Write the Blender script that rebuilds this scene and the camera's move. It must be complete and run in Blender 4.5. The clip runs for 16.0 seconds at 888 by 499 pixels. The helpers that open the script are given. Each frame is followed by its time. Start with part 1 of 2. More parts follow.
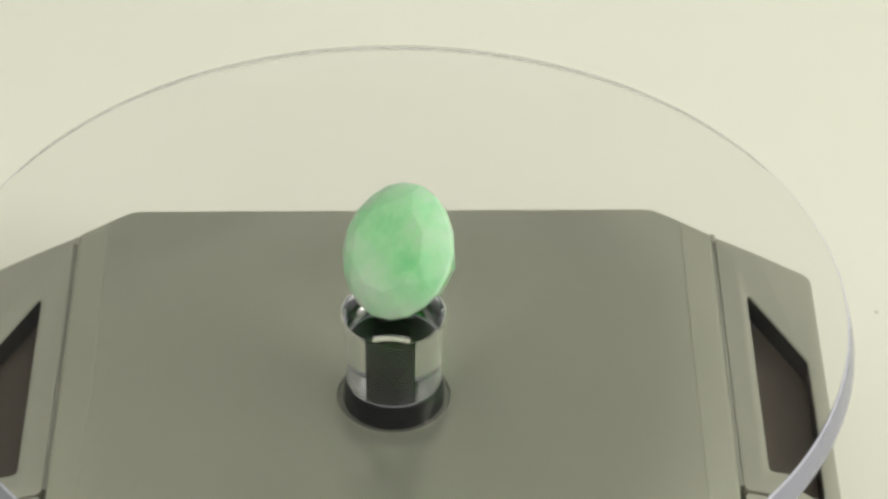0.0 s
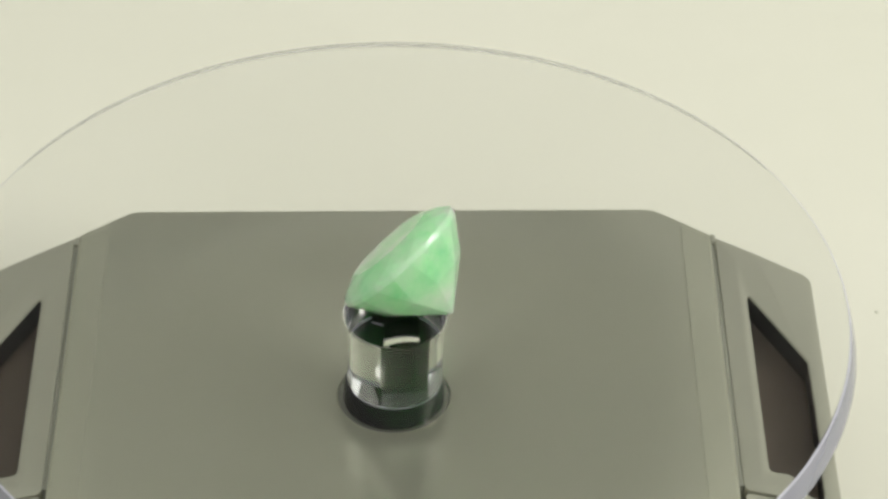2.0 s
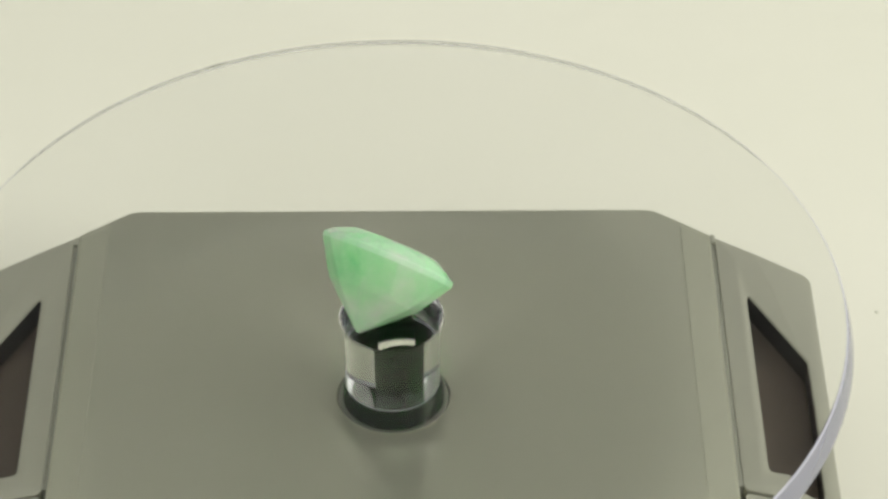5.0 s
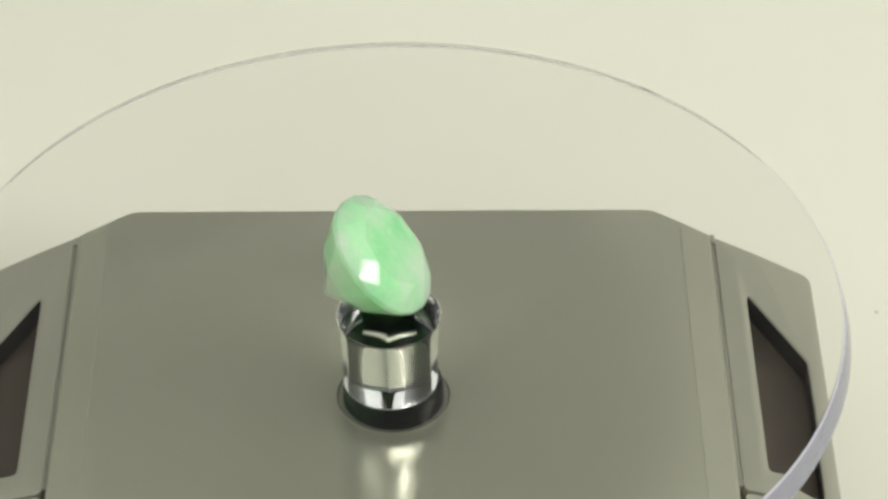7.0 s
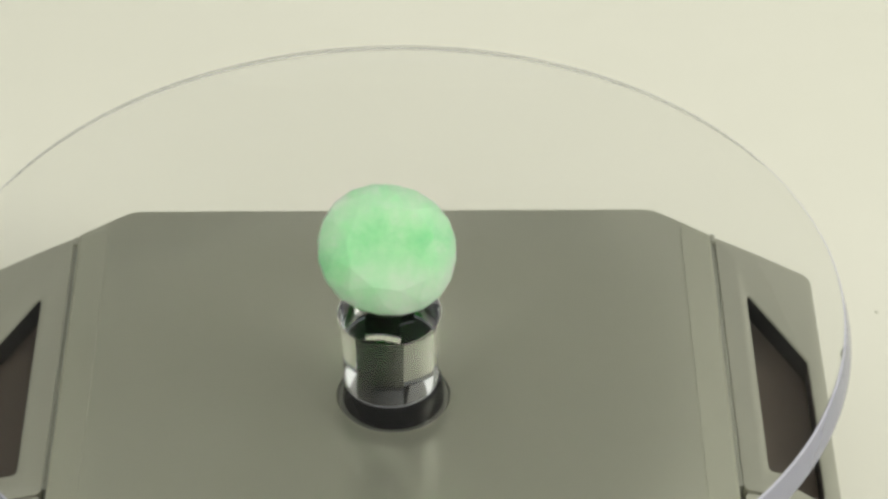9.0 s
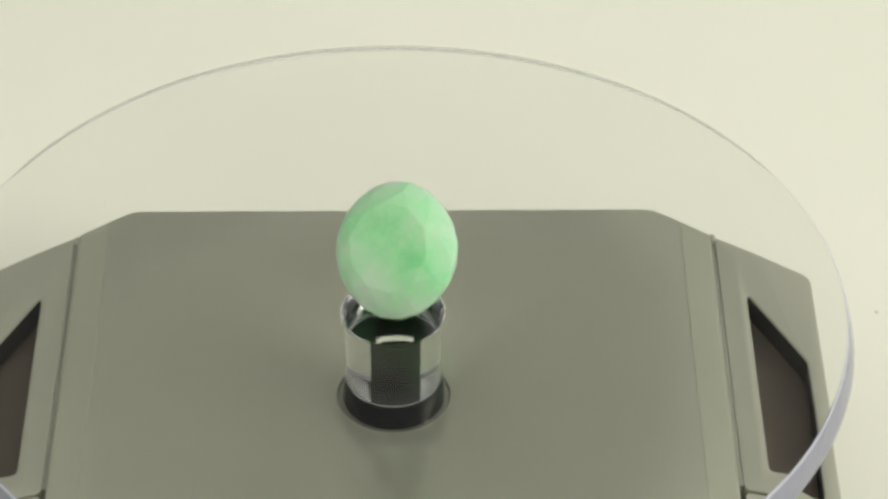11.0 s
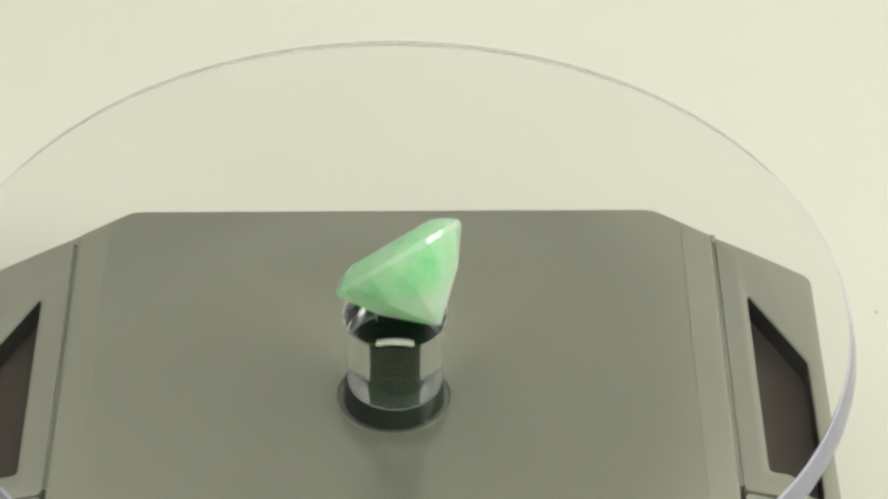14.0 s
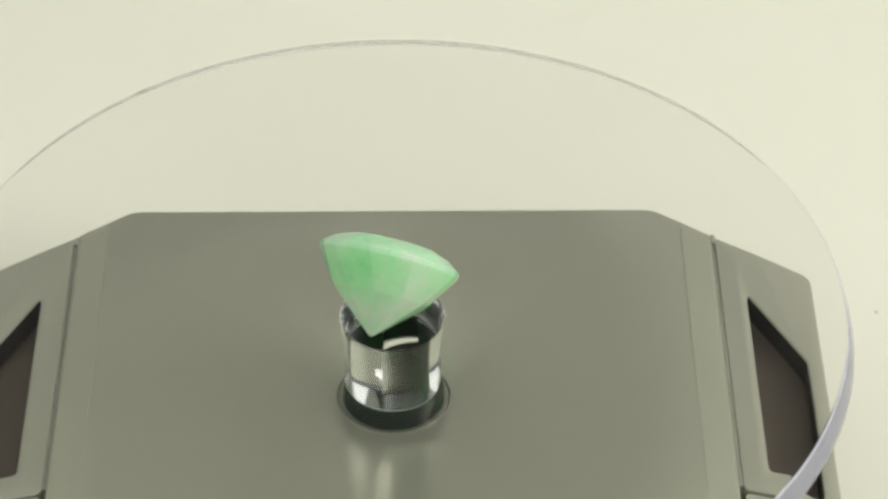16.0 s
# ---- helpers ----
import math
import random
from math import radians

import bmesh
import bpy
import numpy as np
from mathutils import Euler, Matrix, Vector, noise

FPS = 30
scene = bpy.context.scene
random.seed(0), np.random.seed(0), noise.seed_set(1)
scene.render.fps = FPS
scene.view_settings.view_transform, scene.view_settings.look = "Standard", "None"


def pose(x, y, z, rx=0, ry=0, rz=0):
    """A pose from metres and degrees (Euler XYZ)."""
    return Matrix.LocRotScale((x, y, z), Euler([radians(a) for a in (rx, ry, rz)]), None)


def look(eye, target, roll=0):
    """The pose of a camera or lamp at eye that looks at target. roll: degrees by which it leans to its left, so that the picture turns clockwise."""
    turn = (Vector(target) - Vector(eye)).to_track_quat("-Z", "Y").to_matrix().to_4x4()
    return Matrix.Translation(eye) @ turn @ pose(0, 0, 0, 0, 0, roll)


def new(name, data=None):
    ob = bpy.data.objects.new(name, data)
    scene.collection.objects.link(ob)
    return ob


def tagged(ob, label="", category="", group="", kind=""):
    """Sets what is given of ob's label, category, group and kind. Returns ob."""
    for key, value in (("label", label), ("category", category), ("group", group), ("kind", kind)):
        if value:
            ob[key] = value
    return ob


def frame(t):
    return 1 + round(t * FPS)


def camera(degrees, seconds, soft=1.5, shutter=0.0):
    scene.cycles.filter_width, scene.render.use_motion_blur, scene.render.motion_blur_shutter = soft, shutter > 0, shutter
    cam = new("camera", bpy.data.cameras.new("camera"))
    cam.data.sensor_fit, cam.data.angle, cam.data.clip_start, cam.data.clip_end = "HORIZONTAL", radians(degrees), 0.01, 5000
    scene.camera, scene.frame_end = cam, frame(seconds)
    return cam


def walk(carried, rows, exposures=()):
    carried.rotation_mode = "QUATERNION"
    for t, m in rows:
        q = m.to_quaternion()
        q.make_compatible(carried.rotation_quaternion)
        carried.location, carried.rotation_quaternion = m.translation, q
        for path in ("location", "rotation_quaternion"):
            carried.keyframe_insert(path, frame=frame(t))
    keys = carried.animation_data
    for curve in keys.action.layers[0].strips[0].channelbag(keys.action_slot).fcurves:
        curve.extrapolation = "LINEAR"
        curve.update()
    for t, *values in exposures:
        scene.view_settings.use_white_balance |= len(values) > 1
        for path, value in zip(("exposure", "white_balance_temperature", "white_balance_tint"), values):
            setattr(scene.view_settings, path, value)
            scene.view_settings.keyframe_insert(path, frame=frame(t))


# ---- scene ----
# All sizes below are given in millimetres and scaled by MM.
MM = 0.001
PLATE = 28.0           # top of the base above the table
DISC = PLATE + 15.4    # top of the clear disc
SOCKET = 2.08           # half the width of the square socket
SPEED = 31.65          # degrees a second, clockwise from above


def mm(x, y, z):
    return Vector((x * MM, y * MM, z * MM))


# ---- camera ----
cam = camera(16.07, 16.0, soft=3.0)
EYE = pose(5.753 * MM, -267.208 * MM, (221.968 + DISC) * MM, 51.21, 0, 0)
walk(cam, [(0.0, EYE), (16.0, EYE)], exposures=[(0.0, 0.0), (8.4, 0.0), (9.0, -0.04), (11.5, 0.03), (16.0, 0.04)])

# ---- world and light ----
world = bpy.data.worlds.new("world")
world.use_nodes = True
world.node_tree.nodes["Background"].inputs[0].default_value = (1.0, 0.98, 0.90, 1)
world.node_tree.nodes["Background"].inputs[1].default_value = 0.05
scene.world = world


def softbox(name, eye, target, sx, sy, watts, colour):
    lamp = bpy.data.lights.new(name, "AREA")
    lamp.shape, lamp.size, lamp.size_y, lamp.energy, lamp.color = "RECTANGLE", sx, sy, watts, colour
    ob = new(name, lamp)
    ob.matrix_basis = look(eye, target)
    return ob


softbox("softbox_lamp", (0.70, -0.098, 0.487), (0, 0, 0.04), 0.26, 0.22, 3.9, (0.985, 0.985, 0.93))
softbox("top_lamp", (-0.12, -0.32, 0.69), (-0.12, -0.3199, 0), 1.90, 1.46, 6.7, (0.965, 0.985, 0.935))


# ---- materials ----
def material(name):
    m = bpy.data.materials.new(name)
    m.use_nodes = True
    n = m.node_tree
    return m, n.nodes, n.links, n.nodes["Principled BSDF"]


def noise_node(nodes, links, scale, detail=4.0, rough=0.6, stretch=None, coords="Object"):
    tc = nodes.new("ShaderNodeTexCoord")
    out = tc.outputs[coords]
    if stretch:
        mp = nodes.new("ShaderNodeMapping")
        mp.inputs["Scale"].default_value = stretch
        links.new(out, mp.inputs["Vector"])
        out = mp.outputs[0]
    t = nodes.new("ShaderNodeTexNoise")
    t.inputs["Scale"].default_value = scale
    t.inputs["Detail"].default_value = detail
    t.inputs["Roughness"].default_value = rough
    links.new(out, t.inputs["Vector"])
    return t.outputs["Fac"]


def ramp(nodes, links, fac, stops):
    r = nodes.new("ShaderNodeValToRGB")
    while len(r.color_ramp.elements) < len(stops):
        r.color_ramp.elements.new(0.5)
    for e, (p, c) in zip(r.color_ramp.elements, stops):
        e.position, e.color = p, (*c, 1)
    links.new(fac, r.inputs[0])
    return r.outputs[0]


def bump(nodes, links, fac, bsdf, strength, distance):
    b = nodes.new("ShaderNodeBump")
    b.inputs["Strength"].default_value = strength
    b.inputs["Distance"].default_value = distance
    links.new(fac, b.inputs["Height"])
    links.new(b.outputs[0], bsdf.inputs["Normal"])


def painted(name, c1, c2, rough, metal=0.0, scale=60.0, bump_scale=4000.0, bump_mm=0.01, stretch=None, spec=0.5):
    m, n, l, b = material(name)
    l.new(ramp(n, l, noise_node(n, l, scale, stretch=stretch), [(0.3, c1), (0.7, c2)]), b.inputs["Base Color"])
    f = noise_node(n, l, bump_scale, 3.0, stretch=stretch)
    bump(n, l, f, b, 0.25, bump_mm * MM)
    b.inputs["Roughness"].default_value, b.inputs["Metallic"].default_value = rough, metal
    b.inputs["Specular IOR Level"].default_value = spec
    return m


PAPER = painted("cream_paper", (0.80, 0.785, 0.66), (0.83, 0.81, 0.69), 0.8, scale=14.0, bump_scale=1500.0, bump_mm=0.02)
# PALE and TENT cover the unseen tent: white bounces light, grey dims reflections
PALE = painted("white_bounce_panel", (0.74, 0.74, 0.74), (0.78, 0.78, 0.77), 0.9, scale=10.0, bump_scale=900.0, bump_mm=0.05)
TENT = painted("grey_tent_panel", (0.37, 0.37, 0.40), (0.40, 0.40, 0.43), 0.9, scale=10.0, bump_scale=900.0, bump_mm=0.05)
SILVER = painted("silver_lacquer", (0.645, 0.645, 0.508), (0.665, 0.665, 0.525), 0.29, 0.58, 40.0, 900.0, 0.00002)
MODULE = painted("grey_plastic", (0.43, 0.425, 0.337), (0.45, 0.445, 0.352), 0.40, 0.15, 60.0, 1500.0, 0.002)
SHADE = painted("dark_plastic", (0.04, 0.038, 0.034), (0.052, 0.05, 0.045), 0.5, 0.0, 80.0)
CELL = painted("solar_cell", (0.105, 0.085, 0.066), (0.12, 0.096, 0.075), 0.4, 0.0, 90.0, spec=0.25)
RUBBER = painted("black_plastic", (0.006, 0.006, 0.008), (0.010, 0.010, 0.012), 0.08, 0.0, 200.0, 3000.0, 0.0005, spec=0.12)
STRIP = painted("pale_lacquer", (0.58, 0.58, 0.45), (0.60, 0.60, 0.465), 0.30, 0.42, 40.0, 900.0, 0.0001)
GROOVE = painted("dull_plastic", (0.27, 0.27, 0.215), (0.29, 0.29, 0.235), 0.6, 0.0, 80.0)
PIN = painted("matt_black_plastic", (0.004, 0.004, 0.005), (0.006, 0.006, 0.007), 0.15, 0.0, 200.0, 3000.0, 0.0005, spec=0.15)
CHROME = painted("polished_collar", (0.52, 0.52, 0.44), (0.56, 0.56, 0.47), 0.22, 0.6, 120.0)
FLECK = painted("grey_fleck", (0.58, 0.57, 0.46), (0.62, 0.61, 0.5), 0.9)


def clear_acrylic():
    m, n, l, b = material("clear_acrylic")
    b.inputs["Base Color"].default_value = (0.995, 0.998, 0.995, 1)
    b.inputs["Transmission Weight"].default_value = 1.0
    b.inputs["IOR"].default_value = 1.57
    b.inputs["Roughness"].default_value = 0.0
    b.inputs["Specular Tint"].default_value = (0.15, 0.15, 0.15, 1)
    return m


# clear acrylic edge whose tone has the reflected room light painted in
def sheen_tinted_edge(name, clear, tone):
    m, n, l, b = material(name)
    l.new(ramp(n, l, noise_node(n, l, 400.0), [(0.3, tone), (0.7, tuple(min(1.0, v * 1.06) for v in tone))]), b.inputs["Base Color"])
    b.inputs["Transmission Weight"].default_value = clear
    b.inputs["IOR"].default_value = 1.53
    b.inputs["Roughness"].default_value = 0.03
    return m


def milky_stone():
    m, n, l, b = material("milky_green_stone")
    cloud = noise_node(n, l, 95.0, 5.0, 0.62)
    col = ramp(n, l, cloud, [(0.34, (0.33, 0.82, 0.40)), (0.45, (0.50, 0.93, 0.52)), (0.57, (0.62, 0.97, 0.61)), (0.70, (0.78, 0.99, 0.74))])
    veins = ramp(n, l, noise_node(n, l, 420.0, 6.0, 0.75), [(0.56, (0, 0, 0)), (0.70, (0.55, 0.55, 0.55))])
    mix = n.new("ShaderNodeMix")
    mix.data_type = "RGBA"
    l.new(veins, mix.inputs[0])
    l.new(col, mix.inputs[6])
    mix.inputs[7].default_value = (0.74, 0.97, 0.72, 1)
    l.new(mix.outputs[2], b.inputs["Base Color"])
    b.inputs["Specular IOR Level"].default_value = 0.38
    b.inputs["Subsurface Weight"].default_value = 0.95
    b.inputs["Subsurface Radius"].default_value = (0.6, 1.0, 0.65)
    b.inputs["Subsurface Scale"].default_value = 5.0 * MM
    b.inputs["Transmission Weight"].default_value = 0.28
    b.inputs["IOR"].default_value = 1.5
    b.inputs["Roughness"].default_value = 0.04
    bump(n, l, noise_node(n, l, 300.0, 3.0), b, 0.12, 0.03 * MM)
    return m


ACRYLIC, EDGE, WALL, STONE = clear_acrylic(), sheen_tinted_edge("sheen_tinted_edge", 0.25, (0.60, 0.595, 0.69)), sheen_tinted_edge("polished_edge_sheen", 0.70, (0.80, 0.795, 0.96)), milky_stone()


# ---- mesh helpers ----
def mesh_of(name, bm, mats, sharp=30):
    bmesh.ops.recalc_face_normals(bm, faces=bm.faces)
    me = bpy.data.meshes.new(name)
    bm.to_mesh(me)
    bm.free()
    for m in mats if isinstance(mats, (list, tuple)) else [mats]:
        me.materials.append(m)
    if sharp:
        me.polygons.foreach_set("use_smooth", [True] * len(me.polygons))
        me.set_sharp_from_angle(angle=radians(sharp))
    return me


def part(name, bm, mats, parent=None, label="", sharp=30):
    ob = new(name, mesh_of(name, bm, mats, sharp))
    if parent:
        ob.parent = parent
    if label:
        ob["label"] = label
    return ob


def rounded(points, radii, steps=6):
    """A closed outline with each corner rounded by its radius."""
    out, n = [], len(points)
    for i, p in enumerate(points):
        p = Vector(p)
        a, b = Vector(points[i - 1]) - p, Vector(points[(i + 1) % n]) - p
        r = radii[i] if isinstance(radii, (list, tuple)) else radii
        half = a.angle(b) / 2
        d = min(r / math.tan(half), a.length * 0.49, b.length * 0.49)
        s, e = p + a.normalized() * d, p + b.normalized() * d
        for k in range(steps + 1):
            u = k / steps
            out.append((s * (1 - u) + p * u) * (1 - u) + (p * (1 - u) + e * u) * u)
    return out


def inset(outline, d):
    """The outline moved inwards by d (counter-clockwise outlines)."""
    out, n = [], len(outline)
    for i, p in enumerate(outline):
        a, b = (outline[i] - outline[i - 1]), (outline[(i + 1) % n] - outline[i])
        na, nb = Vector((-a.y, a.x)).normalized(), Vector((-b.y, b.x)).normalized()
        m = (na + nb)
        m = m.normalized() / max(0.4, m.normalized().dot(na)) if m.length > 1e-6 else na
        out.append(p + m * d)
    return out


def loops(bm, rings, close=True, cap_first=False, cap_last=False, mat=lambda i: 0):
    """Rings of equally many points, in mm, joined by quads."""
    vs = [[bm.verts.new(mm(*p)) for p in r] for r in rings]
    for i in range(len(vs) - 1):
        a, b, n = vs[i], vs[i + 1], len(vs[i])
        for k in range(n if close else n - 1):
            bm.faces.new((a[k], a[(k + 1) % n], b[(k + 1) % n], b[k])).material_index = mat(i)
    if cap_first:
        bm.faces.new(vs[0][::-1])
    if cap_last:
        bm.faces.new(vs[-1])
    return vs


def slab(outline, z0, z1, bevel, well=0.0):
    """A solid plate from an outline, with a rounded upper edge and, if asked, a round well in its middle."""
    bm = bmesh.new()
    rings = [[(p.x, p.y, z0) for p in outline]]
    for k in range(4):
        a = k / 3 * math.pi / 2
        ring = inset(outline, bevel * (1 - math.cos(a)))
        rings.append([(p.x, p.y, z1 - bevel * (1 - math.sin(a))) for p in ring])
    ring = inset(outline, bevel + 0.05)
    rings.append([(p.x, p.y, z1) for p in ring])
    vs = loops(bm, rings, cap_first=True, cap_last=not well)
    if well:
        low = turned(bm, [(well - 0.3, z1 - 1.5), (well - 0.25, z1 - 0.2), (well - 0.12, z1 - 0.03), (well, z1)], cap_first=False, cap_last=False)
        edges = [e for r in (vs[-1], low[-1]) for e in {bm.edges.get((r[k - 1], r[k])) for k in range(len(r))}]
        bmesh.ops.triangle_fill(bm, edges=edges, use_beauty=True)
    return bm


def turned(bm, profile, n=96, x=0.0, y=0.0, cap_first=True, cap_last=True, mat=lambda i: 0):
    rings = [[(x + r * math.cos(2 * math.pi * k / n), y + r * math.sin(2 * math.pi * k / n), z) for k in range(n)]
             for r, z in profile]
    return loops(bm, rings, cap_first=cap_first, cap_last=cap_last, mat=mat)


def box(bm, x0, x1, y0, y1, z0, z1):
    loops(bm, [[(x0, y0, z), (x1, y0, z), (x1, y1, z), (x0, y1, z)] for z in (z0, z1)], cap_first=True, cap_last=True)


# ---- setting: paper-covered table inside an added, unseen tent that shapes the light ----
def setting():
    bm = bmesh.new()
    box(bm, -1000, 1000, -1200, 1000, -8, 0)
    tagged(part("table_top", bm, PAPER), "smooth cream-white paper surface under the turntable", "table", kind="structure")
    for name, b in (("tent_north", (-1000, 1000, 1000, 1006, 0, 700)), ("tent_south", (-1000, 1000, -1206, -1200, 0, 700)),
                    ("tent_east", (1000, 1006, -1206, 1006, 0, 700)), ("tent_west", (-1006, -1000, -1206, 1006, 0, 700)),
                    ("ceiling", (-1006, 1006, -1206, 1006, 700, 706))):
        bm = bmesh.new()
        box(bm, *b)
        # north side and ceiling grey to dim mirrored light, other sides white for bounce
        grey = name in ("tent_north", "ceiling")
        tagged(part(name, bm, TENT if grey else PALE), "unseen plain grey tent panel added to keep reflections dim" if grey else "unseen plain white tent panel added to bounce light", "ceiling" if name == "ceiling" else "wall", kind="structure")


# ---- the base with its two solar modules ----
def turntable_base():
    base = tagged(new("solar_turntable"), "grey lacquered solar turntable base with brown cells at both sides", "turntable")
    base.matrix_basis = pose(0.05 * MM, 0, 0, 0, 0, 0.45)
    octagon = [(-49.75, -20.4), (-31.85, -33.8), (31.25, -33.8), (49.15, -20.4), (49.15, 20.4), (31.25, 33.8), (-31.85, 33.8), (-49.75, 20.4)]
    octagon = [(Vector(p)) for p in octagon]
    body = rounded(octagon, [2.5, 3, 3, 2.5, 2.5, 3, 3, 2.5])
    part("body", slab(inset(body, 0.15), 0.4, PLATE - 4.2, 0.2), SHADE, base, "dark plastic body")
    # centre panel between the two grooves
    g = 37.95
    cy = 33.8 - (g - 31.5) * 0.75
    centre = [(-g, -cy - 0.26), (-31.85, -33.8), (31.25, -33.8), (g, -cy + 0.19), (g, cy - 0.19), (31.25, 33.8), (-31.85, 33.8), (-g, cy + 0.26)]
    part("top_panel", slab(rounded(centre, [0.6, 3, 3, 0.6, 0.6, 3, 3, 0.6]), PLATE - 4.2, PLATE, 0.3, 6.5), SILVER, base,
         "smooth grey lacquered top panel")
    for side in (-1, 1):
        bm = bmesh.new()
        box(bm, side * (g + 0.25) - 0.2, side * (g + 0.25) + 0.2, -15.0, cy - 1.6, PLATE - 4.2, PLATE - 0.42)
        part("groove_floor", bm, GROOVE, base, "dull grey floor of the groove")
        bm = bmesh.new()
        box(bm, side * (g + 0.25) - 0.26, side * (g + 0.25) + 0.26, cy - 1.6, cy - 0.2, PLATE - 4.2, PLATE - 0.06)
        part("groove_end", bm, MODULE, base, "grey bridge that closes the groove")
        corner = [(g + 0.5, -28.3), (49.1, -20.5), (43.2, -17.8), (g + 0.5, -16.2)]
        corner = [Vector((side * x, y)) for x, y in (corner if side > 0 else corner[::-1])]
        part("corner_panel", slab(rounded(corner, 0.7, 3), PLATE - 4.2, PLATE - 0.02, 0.2), MODULE, base, "beige-grey corner panel")
        lo, hi = (34.4, g - 0.35)
        strip = [(lo, -31.0 + 1.2), (hi, -cy + 0.6), (hi, cy - 0.6), (lo, 31.0 - 0.6)]
        strip = [Vector((side * x, y)) for x, y in (strip if side > 0 else strip[::-1])]
        part("side_strip", slab(rounded(strip, 0.3, 3), PLATE - 0.2, PLATE + 0.06, 0.05), STRIP, base, "lighter raised strip along the panel")
    for side in (-1, 1):
        solar_module(base, side, g + 0.5, cy - 0.375)
    # hub in a round well with a polished lip
    bm = bmesh.new()
    turned(bm, [(6.62, PLATE - 0.05), (6.6, PLATE + 0.02), (6.5, PLATE + 0.035), (6.4, PLATE - 0.02), (6.34, PLATE - 0.15), (6.3, PLATE - 0.35)],
           cap_first=False, cap_last=False)
    part("collar", bm, SILVER, base, "polished lip of the well round the drive hub")
    bm = bmesh.new()
    turned(bm, [(6.35, PLATE - 1.2), (6.35, PLATE - 0.28), (0.6, PLATE - 0.28)])
    part("well_floor", bm, CHROME, base, "polished floor of the well")
    bm = bmesh.new()
    prof = [(5.4, PLATE - 0.8), (5.68, PLATE - 0.5), (5.76, PLATE), (5.72, PLATE + 0.5), (5.7, PLATE + 1.1), (5.62, PLATE + 1.7), (5.5, PLATE + 2.2),
            (5.34, PLATE + 2.55), (5.1, PLATE + 2.7), (0.6, PLATE + 2.72)]
    turned(bm, prof)
    part("drive_hub", bm, RUBBER, base, "glossy black drive hub")


def solar_module(base, side, g, cy):
    """Trapezoid frame with a sunken solar cell; side is -1 or 1."""
    bm = bmesh.new()
    flip = lambda pts: [Vector((side * x, y)) for x, y in (pts if side > 0 else pts[::-1])]
    turn = lambda radii: radii if side > 0 else radii[::-1]
    out = 0.35 if side < 0 else -0.25
    far = cy + out * 0.75
    outer = rounded(flip([(g, -15.6), (43.2, -17.2), (49.4 + out, -19.6), (49.4 + out, 20.4), (g + 4.5, far - 3.375), (g, far)]),
                    turn([1.8, 0.3, 0.8, 2.4, 0.3, 0.3]))
    crest = rounded(flip([(g + 2.1, -14.4), (43.2, -16.8), (49.1 + out, -19.2), (49.1 + out, 20.2), (g + 4.6, far - 3.85), (g + 2.1, far - 4.0)]),
                    turn([1.2, 0.3, 0.8, 2.2, 0.3, 0.5]))
    hole = rounded(flip([(41.4, -13.0), (43.4, -13.4), (47.4, -16.6), (47.4, 5.3), (46.4, 7.37), (41.4, 17.7)]), turn([1.2, 0.8, 0.8, 0.6, 0.1, 0.3]))
    z = PLATE + 0.05
    up = lambda ring, h: [(p.x, p.y, h) for p in ring]
    dip = lambda ring, lift: [(p.x, p.y, z - lift - 0.46 * min(1, max(0, (g + 2.4 - abs(p.x)) / 2.0)) * (0.45 if p.y > far - 2.5 else 1.0)) for p in ring]
    loops(bm, [up(outer, PLATE - 4.2), dip(outer, 0.14), dip(inset(outer, 0.08), 0.04), dip(inset(outer, 0.2), 0.01), up(inset(crest, -0.25), z - 0.04),
               up(crest, z), up(inset(hole, -0.35), z), up(inset(hole, -0.1), z - 0.1), up(hole, z - 0.25), up(hole, z - 0.4)])
    frame_part = part("module_frame", bm, MODULE, base, "beige-grey plastic frame of a solar cell")
    bm = bmesh.new()
    rim = inset(hole, -0.02)
    loops(bm, [up(rim, z - 0.3), up(rim, z - 3.6)])
    part("recess_wall", bm, SHADE, frame_part, "black wall of the recess")
    part("solar_cell", slab(inset(hole, 0.05), z - 3.8, z - 3.2, 0.05), CELL, frame_part, "dark brown solar cell")


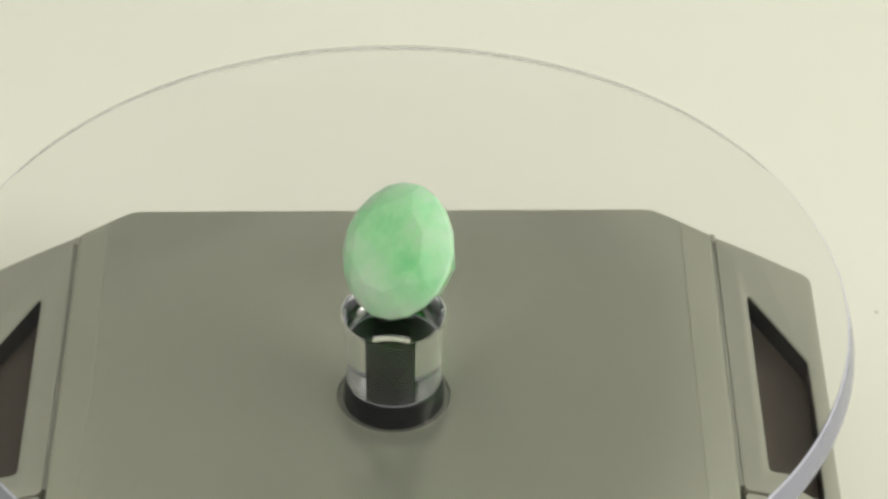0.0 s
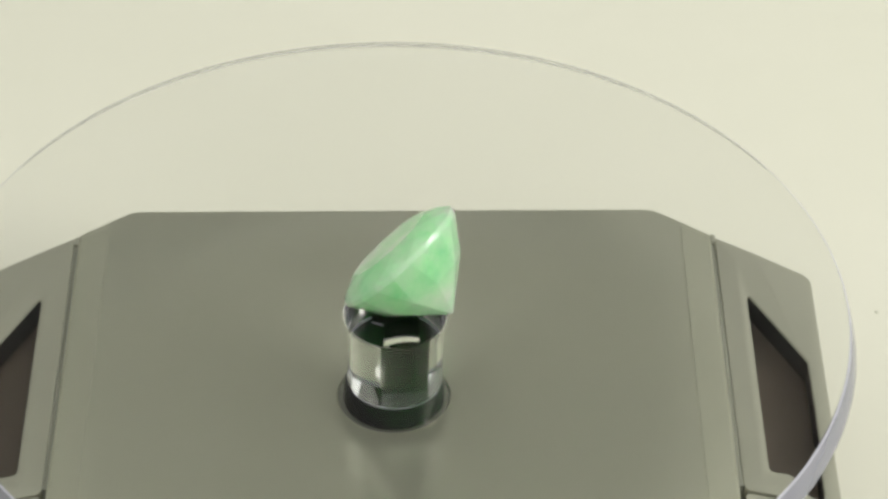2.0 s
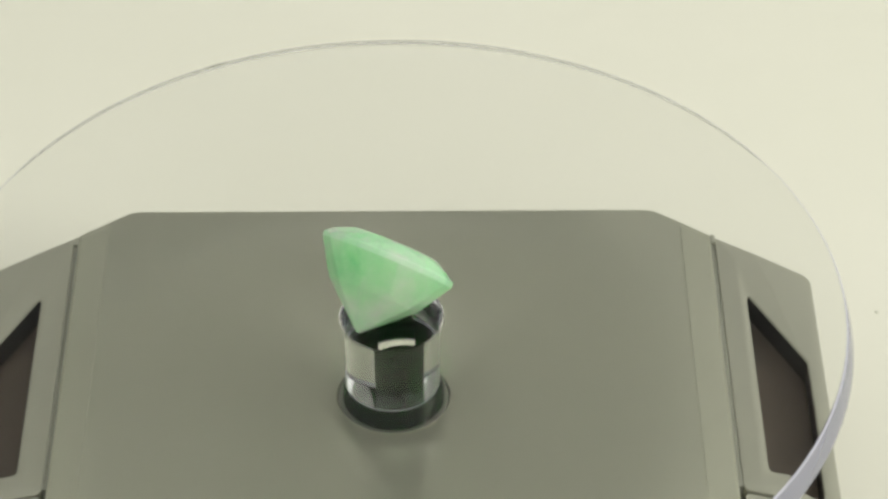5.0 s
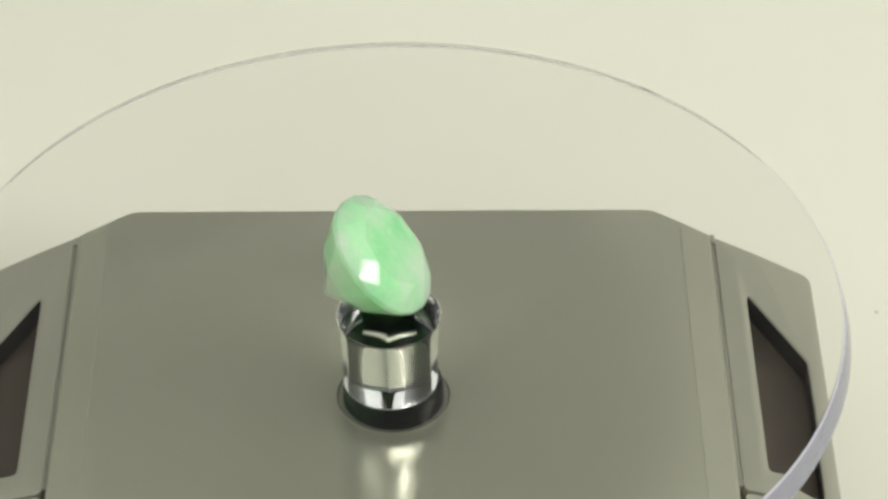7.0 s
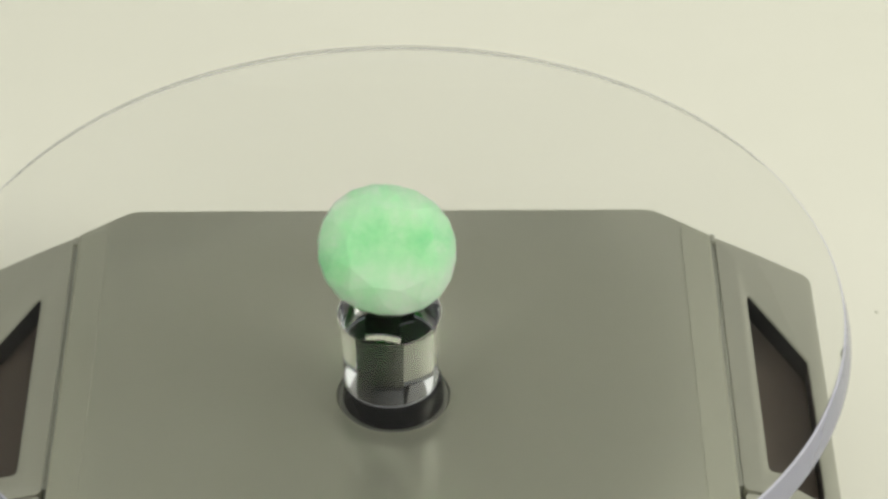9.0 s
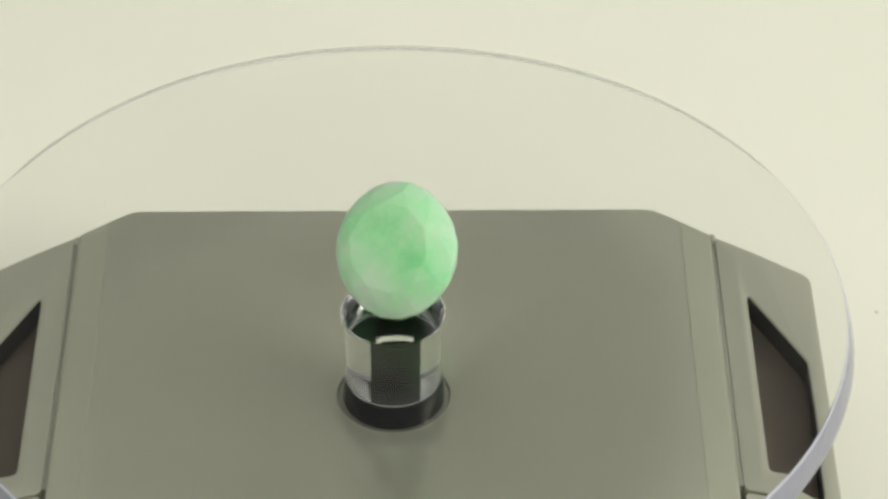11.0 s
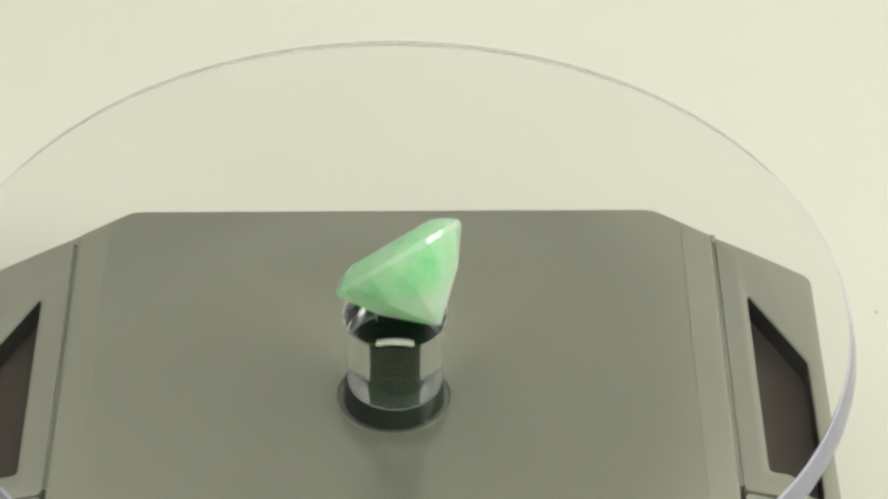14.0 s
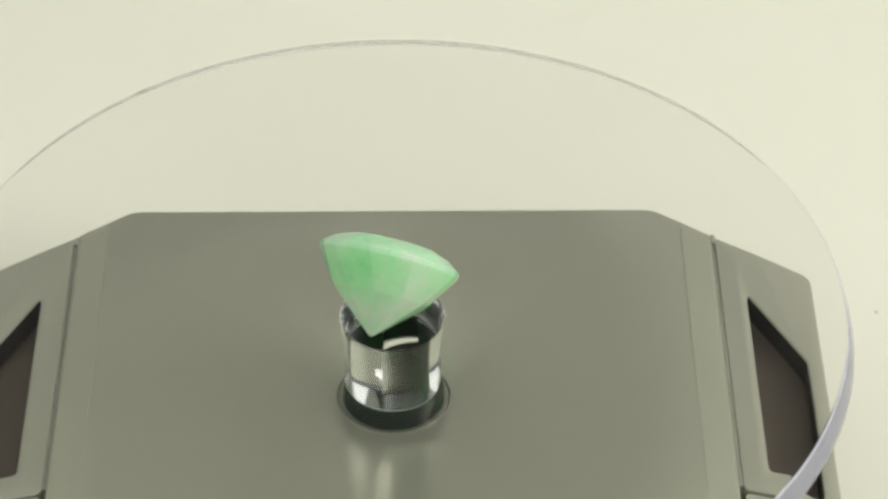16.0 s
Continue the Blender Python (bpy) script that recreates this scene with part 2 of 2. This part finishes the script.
# ---- the clear disc: plate, skirt at the rim, boss with a square socket ----
def turntable_disc():
    bm = bmesh.new()
    prof = [(0.5, 0), (20, 0), (49.86, 0), (49.95, 0), (50.06, -0.05), (50.16, -0.18), (50.92, -2.98), (50.9, -3.0), (20, -3.0), (6.3, -3.0), (6.0, -3.0), (5.8, -3.05),
            (5.66, -3.2), (5.57, -3.6), (5.48, -4.8), (5.42, -6.2), (5.38, -8.0), (5.36, -12.2), (5.31, -12.4), (5.18, -12.5)]
    n = 128
    # rim chamfers, rim wall and boss foot get the materials with painted-in sheen
    vs = turned(bm, prof, n, cap_last=False, mat=lambda i: 2 if i == 5 else 1 if i in (3, 4, 17, 18) else 0)
    a, ring = SOCKET, []
    for k in range(n):
        t = 2 * math.pi * k / n
        c, s = math.cos(t), math.sin(t)
        q = a / max(abs(c), abs(s))
        ring.append((q * c, q * s))
    low = [bm.verts.new(mm(x, y, -12.5)) for x, y in ring]
    high = [bm.verts.new(mm(x, y, -1.6)) for x, y in ring]
    for k in range(n):
        j = (k + 1) % n
        bm.faces.new((vs[-1][k], vs[-1][j], low[j], low[k]))
        bm.faces.new((low[k], low[j], high[j], high[k]))
    bm.faces.new(high)
    disc = part("turntable_disc", bm, [ACRYLIC, EDGE, WALL])
    bm = bmesh.new()
    rings = []
    for k in range(9):
        t, w = radians(190.2 + (k - 4) * 0.28), 0.30 - abs(k - 4) * 0.055
        rings.append([(q * math.cos(t), q * math.sin(t), z) for q, z in
                      ((49.95 - w, 0.004), (49.97, 0.004), (49.97, 0.03 + w * 0.2), (49.95 - w, 0.02))])
    loops(bm, rings, cap_first=True, cap_last=True)
    part("chip", bm, GROOVE, disc, "small dark chip on the rim")
    return tagged(disc, "clear acrylic turntable disc with socket boss, lavender reflection painted on its edge", "turntable disc")


def drive_shaft():
    """Square black pin that fills the socket and turns with the disc."""
    a = SOCKET - 0.06
    outline = rounded([(-a, -a), (a, -a), (a, a), (-a, a)], 0.15, 3)
    shaft = part("drive_shaft", slab(outline, -12.7, -1.68, 0.1), PIN)
    return tagged(shaft, "square black plastic pin inside the clear boss", "drive shaft")


# ---- the stone ----
def gemstone():
    ra, rb, hc, hp, girdle, square = 7.80, 7.19, 1.553, 8.52, 0.57, 2.137
    bm = bmesh.new()

    def ring(n, k, z, turn=0.0):
        for i in range(n):
            t = 2 * math.pi * (i + turn) / n
            c, s = math.cos(t), math.sin(t)
            q = k * (abs(c) ** square + abs(s) ** square) ** (-1 / square)
            bm.verts.new(mm(ra * q * c, rb * q * s, z))

    ring(10, 0.657, hc + girdle / 2)
    ring(10, 0.862, hc * 0.55 + girdle / 2, 0.5)
    ring(20, 1.005, girdle / 2)
    ring(20, 1.005, -girdle / 2)
    ring(10, 0.68, -girdle / 2 - hp * 0.454, 0.264)
    bm.verts.new(mm(-0.165, 0.026, -hp - girdle / 2))
    bmesh.ops.convex_hull(bm, input=bm.verts)
    bmesh.ops.delete(bm, geom=[v for v in bm.verts if not v.link_faces], context="VERTS")
    bmesh.ops.dissolve_limit(bm, angle_limit=radians(3), verts=bm.verts, edges=bm.edges)
    bmesh.ops.bevel(bm, geom=bm.edges, offset=0.07 * MM, segments=1, profile=0.5, affect="EDGES", clamp_overlap=True)
    stone = part("gemstone", bm, STONE, sharp=0)
    return tagged(stone, "milky mint-green faceted gemstone lying on the clear disc", "gemstone")


def fleck(x, y, r):
    bm = bmesh.new()
    turned(bm, [(r, 0.004), (r * 0.8, 0.1), (r * 0.2, 0.16)], 9, x, y)
    tagged(part("dust_fleck", bm, FLECK), "tiny grey speck of dust on the paper", "dust")


setting()
fleck(62.6, 49.8, 0.3)
turntable_base()
disc = turntable_disc()
shaft = drive_shaft()
stone = gemstone()


def motions():
    """The disc and the stone on it turn clockwise, a little off the axis."""
    lay = pose(-0.059 * MM, 0.838 * MM, 6.507 * MM, 0, 0, -1.67) @ pose(0, 0, 0, 48.13, 0, 0) @ pose(0, 0, 0, 0, 0, -22.1)
    disc_rows, stone_rows = [], []
    for k in range(65):
        t = k * 0.25
        spin = pose(0, 0, 0, 0, 0, -SPEED * t)
        lean = spin @ Matrix.Rotation(0.0150, 4, Vector((-0.81, 0.58, 0))) @ spin.inverted()
        off = spin @ mm(0.20, 0.35, 0)
        disc_rows.append((t, pose(off.x, off.y - 0.6 * MM, DISC * MM) @ lean @ pose(0, 0, 0, 0, 0, -SPEED * (t - 2.65))))
        stone_rows.append((t, pose(0, 0, DISC * MM) @ lean @ pose(0, 0, 0, 0, 0, -SPEED * (t - 9.75)) @ lay))
    walk(disc, disc_rows)
    walk(shaft, disc_rows)
    walk(stone, stone_rows)


motions()
